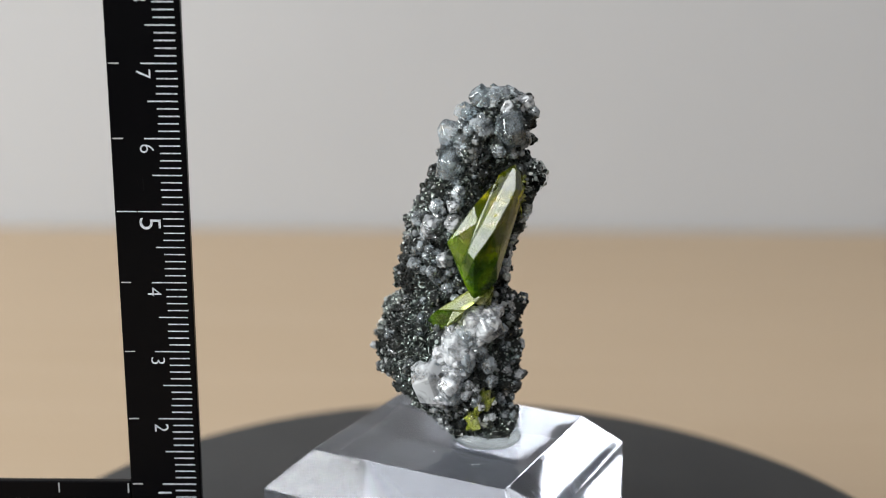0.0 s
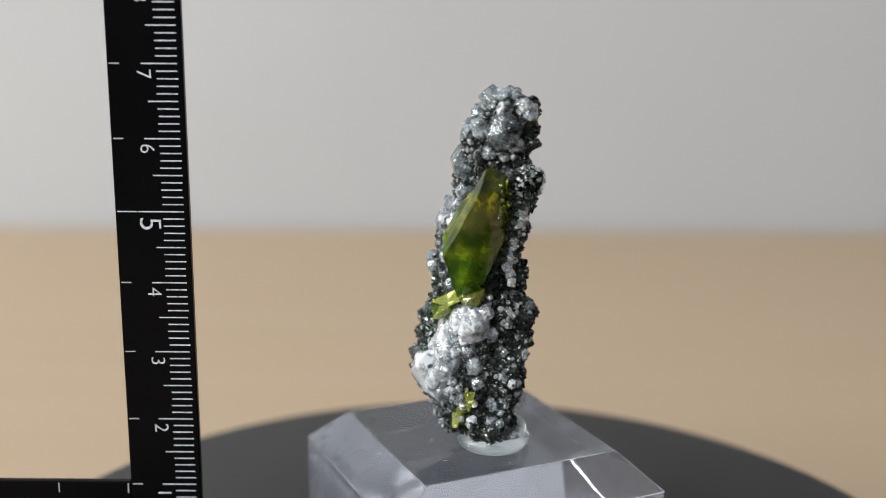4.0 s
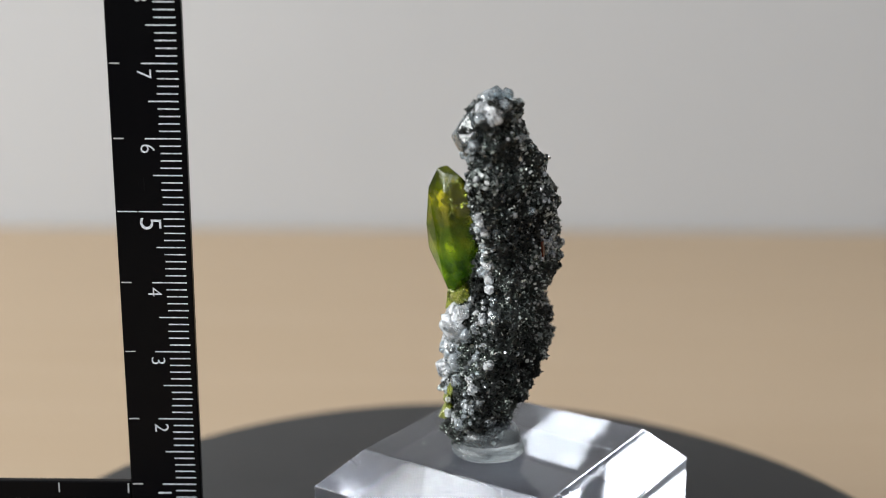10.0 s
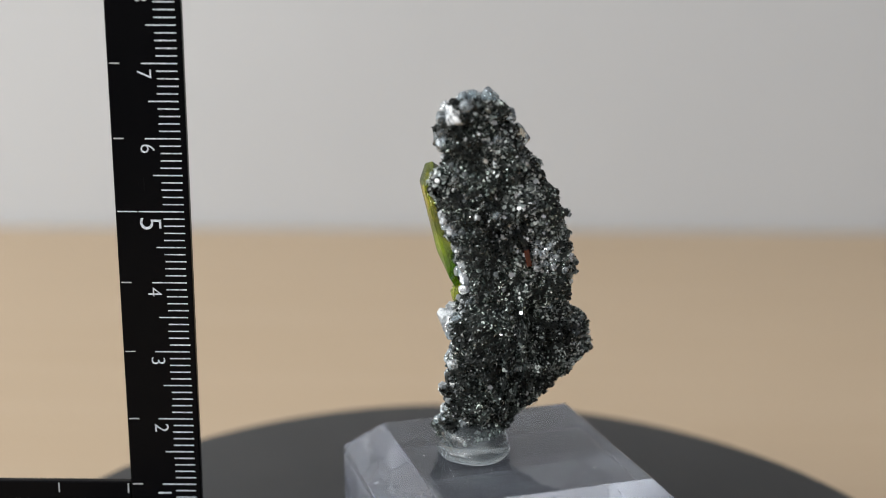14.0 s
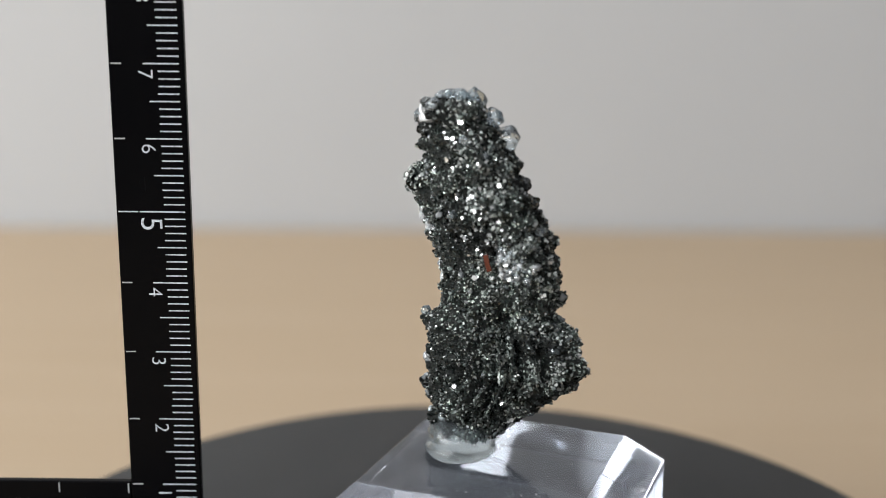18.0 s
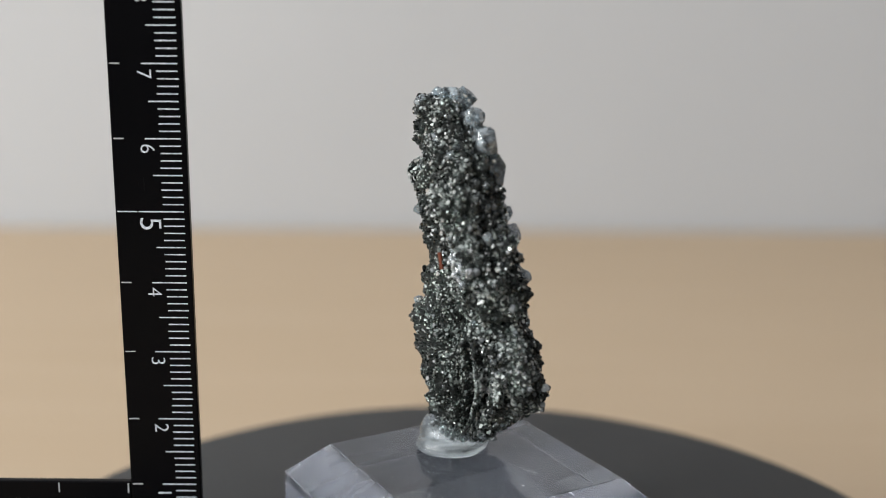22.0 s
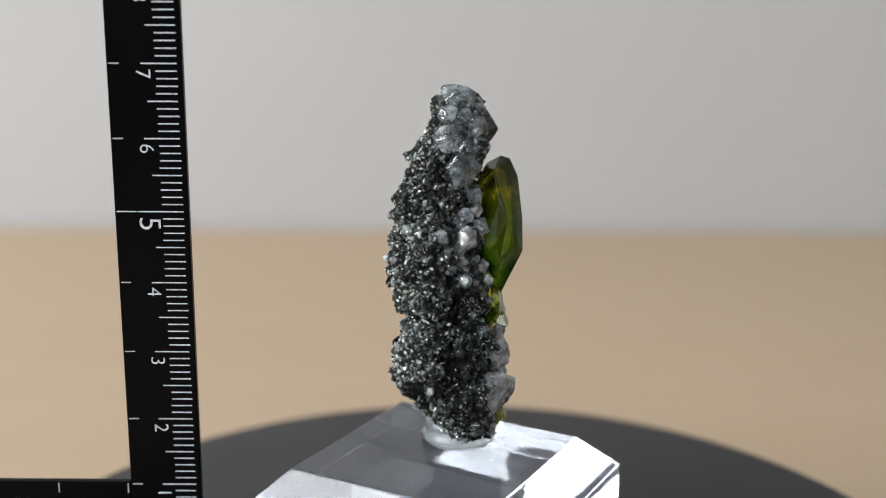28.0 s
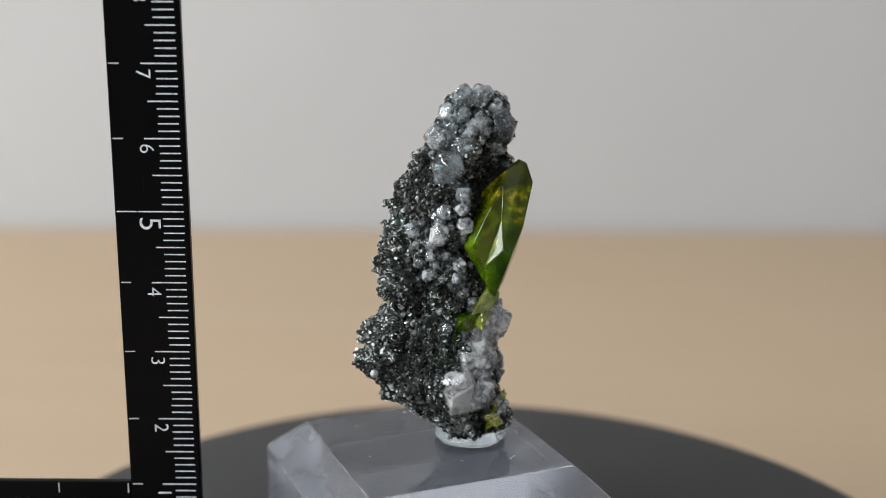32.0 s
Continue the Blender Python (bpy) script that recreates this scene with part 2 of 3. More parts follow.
# Cross-sections of the dark core, bottom to top: centre x, y, half-axes, turn of the long axis in degrees.
SECTIONS = [
    (0.10, 0.04, 0.44, 0.36, 176), (0.06, 0.07, 0.50, 0.36, 176), (-0.186, 0.168, 0.74, 0.47, 180), (-0.349, 0.299, 0.95, 0.59, 169), (-0.401, 0.385, 1.03, 0.63, 161), (-0.368, 0.398, 1.01, 0.62, 161),
    (-0.288, 0.428, 0.89, 0.57, 162), (-0.304, 0.46, 0.80, 0.55, 161), (-0.288, 0.501, 0.81, 0.52, 156), (-0.189, 0.508, 0.83, 0.46, 156), (-0.066, 0.51, 0.84, 0.44, 156),
    (0.048, 0.474, 0.78, 0.43, 157), (0.093, 0.383, 0.65, 0.42, 158), (0.171, 0.295, 0.58, 0.39, 158), (0.30, 0.296, 0.44, 0.29, 164), (0.37, 0.30, 0.22, 0.16, 170)]
Z0, DZ = -0.05, 0.35
# Swellings and hollows on top of that, in hundredths: a row for each 30 degrees round, from the foot to the head.
SWELL = [
    (-4, 1, 6, 5, -4, -14, -3, 7), (-5, -4, -1, -6, -14, -10, -6, 5), (-4, -9, -12, -5, -10, -10, -8, -2), (-1, -16, -21, -22, -12, 2, 3, -1),
    (-5, -17, -15, 0, 8, 7, -7, 7), (-5, -7, 8, 0, -7, -7, -10, -8), (-5, -8, -13, -5, 0, -4, -15, -14), (-4, 4, 0, -2, -5, 4, -14, -12),
    (-5, -3, 3, 7, 11, 5, 0, -2), (-5, 3, 5, 1, 5, -7, -3, 4), (5, 4, 3, 1, -18, -19, 2, 8), (10, -4, -22, -8, 2, 6, -1, -4)]
FOOT, HEAD = 0.22, 4.98       # the core ends here


def section(z):
    k = min(max((z - Z0) / DZ, 0.0), len(SECTIONS) - 1.0001)
    i, f = int(k), k - int(k)
    return [a + (b - a) * f for a, b in zip(SECTIONS[i], SECTIONS[i + 1])]


def swell(a, z):
    ka, kz = (a % 360.0) / 30.0, min(max((z - 0.2) / 0.7, 0.0), 6.999)
    i, j = int(ka), int(kz)
    fa, fz = (f * f * (3 - 2 * f) for f in (ka - i, kz - j))
    r0, r1 = SWELL[i % 12], SWELL[(i + 1) % 12]
    return 0.01 * ((r0[j] * (1 - fa) + r1[j] * fa) * (1 - fz) + (r0[j + 1] * (1 - fa) + r1[j + 1] * fa) * fz)


def core_point(a, z):
    """A point of the core's rough skin at the angle a round its middle (degrees, turning with the specimen) and the height z."""
    cx, cy, ra, rb, turn = section(z)
    b = radians(a - turn)
    r = 1.0 / math.sqrt((math.cos(b) / ra) ** 2 + (math.sin(b) / rb) ** 2)
    ux, uy = math.cos(radians(a)), math.sin(radians(a))
    q = Vector((cx + r * ux, cy + r * uy, z))
    lump = 0.05 * noise.noise(q * 2.4) + 0.12 * noise.noise(q * 4.6 + Vector((3, 1, 7))) + 0.13 * noise.noise(q * 9.0)
    ribs = math.exp(-((z - 1.15) / 0.75) ** 2) * max(0.0, math.cos(radians(a - 98))) * 0.19 * (1.0 - 2.0 * abs(math.sin(a * 0.165 + noise.noise(q * 2.0))))
    fine = 0.03 * noise.noise(q * 22.0) + 0.02 * noise.noise(q * 50.0)
    rough = 0.62 + 0.4 * max(0.0, -math.cos(radians(a - 88)))         # coarser away from the flat back
    cell = noise.voronoi(q * 7.5 + Vector((2, 0, 5)))[0]
    fine += 0.115 * rough * (0.42 - cell[0]) - 0.05 * rough * max(0.0, 0.12 - (cell[1] - cell[0])) / 0.12
    turn_from = (a + 180.0) % 360.0 - 180.0
    ledge = 0.11 * math.tanh((2.2 - z) * 12.0) * math.exp(-((turn_from - 15) / 48.0) ** 2 - ((z - 2.2) / 0.55) ** 2)
    groove = -0.17 * math.exp(-((z - 2.16 - 0.1 * noise.noise(q * 1.5)) / 0.10) ** 2 - (((a % 360.0) - 120) / 85.0) ** 2)
    toe = 0.03 * math.exp(-((turn_from - 150) / 16.0) ** 2 - ((z - 1.45) / 0.28) ** 2)
    knob = 0.17 * math.exp(-((turn_from + 20) / 11.0) ** 2 - ((z - 3.92) / 0.15) ** 2)
    r += lump + ribs + fine + ledge + groove + toe + knob + swell(a, z)
    return Vector((cx + r * ux, cy + r * uy, z + 0.03 * noise.noise(q * 9.0)))


def core():
    bm = bmesh.new()
    nz, na = 250, 260
    rings = []
    for j in range(nz + 1):
        z = FOOT + (HEAD - FOOT) * j / nz
        rings.append([bm.verts.new(core_point(360.0 * i / na, z) * CM) for i in range(na)])
    for a, b in zip(rings, rings[1:]):
        for i in range(na):
            bm.faces.new((a[i], a[(i + 1) % na], b[(i + 1) % na], b[i]))
    for ring, z, flip in ((rings[0], FOOT - 0.05, True), (rings[-1], HEAD + 0.06, False)):
        mid = sum((v.co for v in ring), Vector()) / na
        tip = bm.verts.new((mid.x, mid.y, z * CM))
        for i in range(na):
            a, b = ring[i], ring[(i + 1) % na]
            bm.faces.new((b, a, tip) if flip else (a, b, tip))
    return bm


matrix = part("matrix", core(), MATRIX, specimen, "dark green-black chlorite matrix")

# Points spread evenly over the core for all that grows on it.
verts = np.empty(len(matrix.data.vertices) * 3)
matrix.data.vertices.foreach_get("co", verts)
verts = verts.reshape(-1, 3) / CM
matrix.data.calc_loop_triangles()
tris = np.empty(len(matrix.data.loop_triangles) * 3, dtype=np.int32)
matrix.data.loop_triangles.foreach_get("vertices", tris)
tris = tris.reshape(-1, 3)
edge_a, edge_b = verts[tris[:, 1]] - verts[tris[:, 0]], verts[tris[:, 2]] - verts[tris[:, 0]]
normals = np.cross(edge_a, edge_b)
areas = np.linalg.norm(normals, axis=1)
normals /= areas[:, None] + 1e-12


def scatter(n, seed):
    """n places on the core: points, outward normals, and their angle round the core's middle."""
    rng = np.random.default_rng(seed)
    pick = rng.choice(len(tris), n, p=areas / areas.sum())
    u, v = rng.random(n), rng.random(n)
    u, v = np.where(u + v > 1, 1 - u, u), np.where(u + v > 1, 1 - v, v)
    p = verts[tris[pick, 0]] + u[:, None] * edge_a[pick] + v[:, None] * edge_b[pick]
    mid = np.array([section(z)[:2] for z in p[:, 2]])
    return p, normals[pick], np.degrees(np.arctan2(p[:, 1] - mid[:, 1], p[:, 0] - mid[:, 0])), rng


def axes_of(nrm, tilt, rng):
    """Random turned axes whose z axis leans from the normals by up to tilt."""
    n = len(nrm)
    w = nrm + tilt * rng.normal(size=(n, 3))
    w /= np.linalg.norm(w, axis=1)[:, None]
    t = np.cross(w, rng.normal(size=(n, 3)))
    t /= np.linalg.norm(t, axis=1)[:, None]
    return t, np.cross(w, t), w


def joined(name, shapes, p, t, b, w, size, mat, label):
    """Many small pieces in one mesh: shapes are (points, faces) pairs, picked in turn."""
    vs, fs, at = [], [], 0
    for k in range(len(p)):
        pts, faces = shapes[k % len(shapes)]
        q = pts * size[k]
        vs.append(p[k] + q[:, :1] * t[k] + q[:, 1:2] * b[k] + q[:, 2:] * w[k])
        fs += [[i + at for i in f] for f in faces]
        at += len(pts)
    me = bpy.data.meshes.new(name)
    me.from_pydata((np.concatenate(vs) * CM).tolist(), [], fs)
    me.materials.append(mat)
    ob = new(name, me)
    ob.parent = specimen
    return tagged(ob, label, kind="stuff")


def plate(rng):
    pts, n = [], 6
    reach = [rng.uniform(0.55, 1.1) for _ in range(n)]
    for z, k in ((-0.12, 1.0), (0.12, 0.9)):
        for i in range(n):
            a = 2 * math.pi * i / n
            pts.append((k * reach[i] * math.cos(a), k * reach[i] * math.sin(a), z))
    return np.array(pts), [tuple(range(n))[::-1], tuple(range(n, 2 * n))] + [(i, (i + 1) % n, n + (i + 1) % n, n + i) for i in range(n)]


def crystal_points(rng, long=1.0):
    """Corner points of a blunt six-sided calcite with sloping ends."""
    pts = []
    for i in range(6):
        a = math.pi * i / 3 + rng.uniform(-0.15, 0.15)
        r = rng.uniform(0.82, 1.0)
        z = (0.28 if i % 2 else -0.05) * long
        pts.append((r * math.cos(a), r * math.sin(a), z + 0.12))
        pts.append((0.9 * r * math.cos(a), 0.9 * r * math.sin(a), -0.7 * long))
    for i in range(3):
        a = 2 * math.pi * i / 3 + 0.5 + rng.uniform(-0.2, 0.2)
        r = rng.uniform(0.35, 0.62)
        pts.append((r * math.cos(a), r * math.sin(a), 0.62 * long * rng.uniform(0.75, 1.15)))
    return pts


def shape_of(points):
    bm = bmesh.new()
    for q in points:
        bm.verts.new(q)
    out = bmesh.ops.convex_hull(bm, input=bm.verts[:])
    loose = [e for e in set(out["geom_interior"]) | set(out["geom_unused"]) if isinstance(e, bmesh.types.BMVert)]
    if loose:
        bmesh.ops.delete(bm, geom=loose, context="VERTS")
    bmesh.ops.dissolve_limit(bm, angle_limit=radians(6), verts=bm.verts[:], edges=bm.edges[:])
    bm.verts.index_update()
    pts = np.array([v.co[:] for v in bm.verts])
    faces = [tuple(v.index for v in f.verts) for f in bm.faces]
    bm.free()
    return pts, faces


dice = random.Random(5)
PLATES = [plate(dice) for _ in range(11)]
GRAINS = [shape_of(crystal_points(dice)) for _ in range(8)]

p, nrm, az, rng = scatter(46000, 11)
t, b, w = axes_of(nrm, 0.5, rng)
size = 0.007 + 0.020 * rng.random(len(p)) ** 2
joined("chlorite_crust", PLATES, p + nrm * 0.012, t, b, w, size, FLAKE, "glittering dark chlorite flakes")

def rosette(rng):
    """A fanned stack of thin plates, like a little book of chlorite."""
    pts, faces, n = [], [], 8
    for k in range(6):
        fan = Matrix.Rotation((k - 2.5) * 0.26 + rng.uniform(-0.08, 0.08), 3, "X") @ Matrix.Rotation(rng.uniform(-0.15, 0.15), 3, "Y")
        r = 1.0 - 0.05 * abs(k - 2.5) ** 1.5
        at = len(pts)
        for z in (-0.045, 0.045):
            for i in range(n):
                a = 2 * math.pi * i / n
                v = fan @ Vector((r * math.cos(a), r * math.sin(a) * 0.9, z))
                pts.append((v.x, v.z + (k - 2.5) * 0.10, v.y))
        faces += [tuple(range(at, at + n))[::-1], tuple(range(at + n, at + 2 * n))] + [(at + i, at + (i + 1) % n, at + n + (i + 1) % n, at + n + i) for i in range(n)]
    return np.array(pts), faces


ROSETTES = [rosette(dice) for _ in range(5)]
p, nrm, az, rng = scatter(2400, 17)
t, b, w = axes_of(nrm, 0.9, rng)
size = (0.022 + 0.034 * rng.random(len(p)) ** 1.8) * np.where(np.abs((az - 88 + 180) % 360 - 180) < 75, 0.6, 1.0)
lump_at = rng.normal(size=(90, 3))
lump_at *= (rng.random(90) ** 0.4 / np.linalg.norm(lump_at, axis=1))[:, None]
p[:90], nrm[:90], size[:90] = np.array([0.77, 0.15, 3.92]) + lump_at * (0.19, 0.17, 0.19), lump_at, rng.uniform(0.035, 0.065, 90)
t[:90], b[:90], w[:90] = axes_of(nrm[:90], 0.5, rng)
joined("chlorite_rosette_crust", ROSETTES, p + nrm * 0.01, t, b, w, size, FLAKE, "curled books of dark chlorite plates")

p, nrm, az, rng = scatter(4200, 18)
back = (np.abs((az - 85 + 180) % 360 - 180) < 75) & (p[:, 2] > 2.3)
keep = rng.random(len(p)) < np.where(back, 0.24, 0.16)
p, nrm = p[keep], nrm[keep]
t, b, w = axes_of(nrm, 0.4, rng)
joined("mica_glitter", PLATES, p + nrm * 0.03, t, b, w, 0.009 + 0.036 * rng.random(len(p)) ** 3.0, MICA, "bright silvery mica flakes")

# broad mica scales lying one way on the upper back
p, nrm, az, rng = scatter(900, 23)
spot = (np.abs(az - 66) < 42) & (p[:, 2] > 2.6) & (p[:, 2] < 4.75)
p = p[spot][:48] + np.array([0.5, 0.85, 0.2]) * 0.03
t, b, w = axes_of(np.tile((0.484, 0.812, 0.326), (len(p), 1)), 0.2, rng)
joined("mica_scales", PLATES, p, t, b, w, rng.uniform(0.022, 0.055, len(p)), MICA, "broad bright mica scales")

p, nrm, az, rng = scatter(30000, 19)
# Thick on the back, sparse along the groove to colour in its shade.
back = np.clip(1.5 - np.abs((az - 108 + 180) % 360 - 180) / 58.0, 0.03, 1.0) * (1.0 - 0.85 * np.exp(-((p[:, 2] - 2.22) / 0.13) ** 2))
clump = np.array([noise.noise(Vector((q[0] * 4.0, q[1] * 4.0, q[2] * 2.6))) for q in p])
keep = rng.random(len(p)) < back * np.clip(0.5 + 1.9 * clump, 0.04, 1.0)
p, nrm = p[keep], nrm[keep]
ball = rng.normal(size=(260, 3))
ball /= np.linalg.norm(ball, axis=1)[:, None]
p, nrm = np.concatenate([p, np.array([0.77, 0.15, 3.92]) + ball * (0.21, 0.19, 0.21)]), np.concatenate([nrm, ball])
t, b, w = axes_of(nrm, 0.6, rng)
joined("grey_chlorite_crust", PLATES, p + nrm * 0.02, t, b, w, 0.010 + 0.028 * rng.random(len(p)) ** 2, PALE_SCALE, "pale silver-grey chlorite scales")

p, nrm, az, rng = scatter(5200, 12)
pale = np.clip(0.25 + 0.45 * np.cos(np.radians(az + 125)) + 0.5 * np.exp(-((az + 16) / 12.0) ** 2), 0.03, 1.0)
clump = np.array([noise.noise(Vector(q) * 2.1) for q in p])
keep = rng.random(len(p)) < pale * np.clip(0.5 + 2.2 * clump, 0.05, 1.4)
p, nrm = p[keep], nrm[keep]
t, b, w = axes_of(nrm, 0.3, rng)
size = 0.02 + 0.045 * rng.random(len(p)) ** 2
joined("calcite_sprinkling", GRAINS, p + nrm * 0.015, t, b, w, size, GRAIN, "small grey calcite grains")

# ---- calcites large enough to pick out
def calcite_mesh(rng, blunt):
    """A calcite of radius one with rounded edges: the flats of a short six-sided prism and two three-sided ends, blended; the higher blunt, the sharper."""
    flats = []
    for i in range(6):
        a = math.pi * i / 3 + rng.uniform(-0.12, 0.12)
        flats.append((Vector((math.cos(a), math.sin(a), rng.uniform(-0.15, 0.15))).normalized(), rng.uniform(0.82, 0.98)))
    for up in (1, -1):
        for i in range(3):
            a = 2 * math.pi * i / 3 + (0.5 if up > 0 else 1.5) + rng.uniform(-0.2, 0.2)
            flats.append((Vector((0.62 * math.cos(a), 0.62 * math.sin(a), up)).normalized(), rng.uniform(0.76, 0.95)))
    bm = bmesh.new()
    bmesh.ops.create_icosphere(bm, subdivisions=4, radius=1.0)
    shift = Vector((rng.uniform(0, 50), 0, 0))
    for v in bm.verts:
        d = v.co.normalized()
        r = sum(max(0.0, d.dot(n) / h) ** blunt for n, h in flats) ** (-1.0 / blunt)
        v.co = d * r * (1.0 + (0.04 if blunt < 20 else 0.012) * noise.noise(d * 2.2 + shift) + 0.012 * noise.noise(d * 7.0 + shift)) * CM
    me = bpy.data.meshes.new("calcite_crystal")
    bm.to_mesh(me)
    bm.free()
    me.polygons.foreach_set("use_smooth", [True] * len(me.polygons))
    return me


CRYSTALS = [calcite_mesh(dice, blunt) for blunt in (18, 50, 15, 90, 26, 34)]
for k in range(2):                  # large ones with plain flats
    bm = hull(crystal_points(dice, 1.0))
    bmesh.ops.bevel(bm, geom=bm.edges[:], offset=0.05 * CM, segments=2, affect="EDGES", profile=0.5)
    me = bpy.data.meshes.new("calcite_crystal")
    bm.to_mesh(me)
    bm.free()
    me.polygons.foreach_set("use_smooth", [True] * len(me.polygons))
    me.set_sharp_from_angle(angle=radians(18))
    CRYSTALS.append(me)


def crystal(at, out, size, mat, k, roll=0.0, name="calcite_crystal", label=""):
    """A calcite of that radius at a point, growing along out."""
    data = CRYSTALS[k]
    if mat.name not in data.materials:
        data = data.copy()
        data.materials.clear()
        data.materials.append(mat)
    ob = new(name, data)
    ob.parent = specimen
    q = Vector(out).to_track_quat("Z", "Y").to_matrix().to_4x4() @ Matrix.Rotation(roll, 4, "Z")
    ob.matrix_local = Matrix.Translation(Vector(at) * CM) @ q @ Matrix.Diagonal((size[0], size[1], size[2], 1))
    if label:
        tagged(ob, label)
    return ob


p, nrm, az, rng = scatter(900, 13)
count = 0
for k in range(len(p)):
    z = p[k][2]
    front = max(0.0, math.cos(radians(az[k] + 130)))            # the pale, beaded side
    edge = math.exp(-(((az[k] + 14 + 180) % 360 - 180) / 9.0) ** 2)   # the row of beads along one edge
    crown = max(0.0, (z - 4.0))
    if rng.random() > 0.010 + 0.22 * front ** 5 + 0.12 * edge + 0.25 * crown or count >= 260:
        continue
    s = rng.uniform(0.04, 0.075) + 0.04 * front * rng.random()
    crystal(p[k] + nrm[k] * s * 0.35, nrm[k] + rng.normal(size=3) * 0.25, (s, s * rng.uniform(0.85, 1.0), s * rng.uniform(0.9, 1.2)),
            (CALCITE_GREY, CALCITE_SMOKY, CALCITE_GREY)[k % 3], k % 6, rng.uniform(0, 6.28))
    count += 1

# Each: middle, direction of growth, radius, height factor, the kind of calcite and the shape.
HEAD_CALCITES = [
    ((0.08, 0.26, 4.96), (-0.8, 0.3, 0.6), 0.18, 1.0, 3, 1), ((0.29, 0.18, 4.98), (0.6, -0.7, 0.5), 0.17, 1.1, 0, 3), ((0.45, 0.04, 4.85), (0.2, -0.8, 0.5), 0.12, 1.0, 1, 1),
    ((0.48, -0.03, 4.57), (0.6, -0.8, 0.2), 0.26, 0.95, 3, 5), ((0.63, 0.25, 4.84), (0.9, 0.1, 0.3), 0.19, 1.0, 2, 0), ((0.62, 0.42, 4.95), (0.5, 0.6, 0.6), 0.10, 1.0, 0, 4),
    ((0.70, 0.12, 4.93), (0.8, -0.4, 0.5), 0.09, 1.0, 1, 2), ((0.78, 0.13, 4.80), (0.9, -0.4, 0.2), 0.09, 1.0, 0, 0), ((-0.07, 0.14, 4.31), (-0.3, -1, 0.2), 0.22, 1.0, 0, 5),
    ((0.09, 0.07, 4.58), (-0.3, -1, 0.3), 0.18, 1.2, 0, 1), ((-0.34, 0.21, 4.07), (-0.8, -0.5, 0.2), 0.25, 1.0, 3, 5), ((-0.33, 0.37, 4.46), (-0.9, 0.1, 0.2), 0.19, 1.1, 0, 1),
    ((-0.18, 0.38, 4.78), (-0.8, 0.2, 0.5), 0.14, 1.0, 0, 5), ((0.25, 0.43, 5.07), (0.2, 0.5, 0.9), 0.085, 1.0, 3, 0), ((0.10, 0.40, 5.05), (0.0, 0.4, 0.9), 0.08, 1.0, 0, 4), ((0.42, 0.33, 5.08), (0.1, 0.0, 1.0), 0.075, 1.0, 3, 2), ((0.50, 0.22, 5.04), (0.3, -0.3, 0.9), 0.08, 1.0, 0, 1),
    ((0.22, 0.60, 4.5), (0.2, 0.9, 0.2), 0.09, 1.0, 0, 2), ((0.66, 0.02, 4.42), (0.9, -0.4, -0.2), 0.10, 1.0, 0, 0), ((0.30, -0.10, 4.28), (0.2, -1, 0.0), 0.10, 1.0, 0, 1),
    ((0.50, -0.03, 4.25), (0.6, -0.8, 0.0), 0.08, 1.0, 0, 3), ((-0.16, 0.30, 4.62), (-0.7, -0.4, 0.3), 0.12, 1.0, 3, 0), ((-0.1, 0.16, 4.76), (-0.4, -0.7, 0.5), 0.11, 1.0, 3, 1)]
SIDE_CALCITES = [
    ((-0.64, 0.10, 3.20), (-0.8, -0.4, 0.1), 0.18, 1.0, 1, 6), ((-0.30, -0.06, 3.29), (-0.6, -0.8, 0.1), 0.125, 1.25, 1, 3), ((-0.80, 0.44, 3.23), (-1, 0.1, 0.1), 0.115, 1.0, 0, 1),
    ((-0.75, 0.89, 3.32), (-0.7, 0.7, 0.1), 0.075, 1.0, 0, 0), ((-0.80, 0.74, 3.27), (-0.8, 0.5, 0.1), 0.10, 1.0, 3, 2), ((-0.42, -0.06, 2.76), (-0.7, -0.7, 0.1), 0.115, 1.15, 1, 1),
    ((-0.36, -0.06, 2.37), (-0.6, -0.8, 0.1), 0.115, 1.1, 0, 4), ((-0.45, 0.0, 2.57), (-0.8, -0.6, 0.0), 0.08, 1.0, 0, 2), ((-0.74, 0.17, 2.90), (-0.9, -0.3, 0.1), 0.085, 1.0, 0, 0),
    ((-0.76, 0.2, 2.64), (-0.9, -0.3, 0.0), 0.085, 1.0, 3, 5), ((-0.80, 0.30, 2.82), (-0.9, -0.2, 0.0), 0.10, 1.0, 3, 2), ((-1.21, 0.47, 1.52), (-1, 0.0, 0.0), 0.11, 1.0, 0, 4),
    ((-0.22, 0.03, 3.68), (-0.3, -1, 0.1), 0.13, 1.0, 0, 0), ((-0.30, 0.0, 3.50), (-0.5, -0.9, 0.0), 0.10, 1.0, 1, 2), ((-0.55, 0.12, 3.48), (-0.8, -0.6, 0.1), 0.11, 1.0, 0, 4),
    ((-0.68, 0.22, 3.05), (-0.8, -0.5, 0.1), 0.11, 1.0, 0, 0), ((-0.80, 0.36, 2.45), (-1, -0.2, 0.0), 0.09, 1.0, 0, 4), ((-0.85, 0.55, 2.65), (-1, 0.1, 0.0), 0.09, 1.0, 3, 2)]
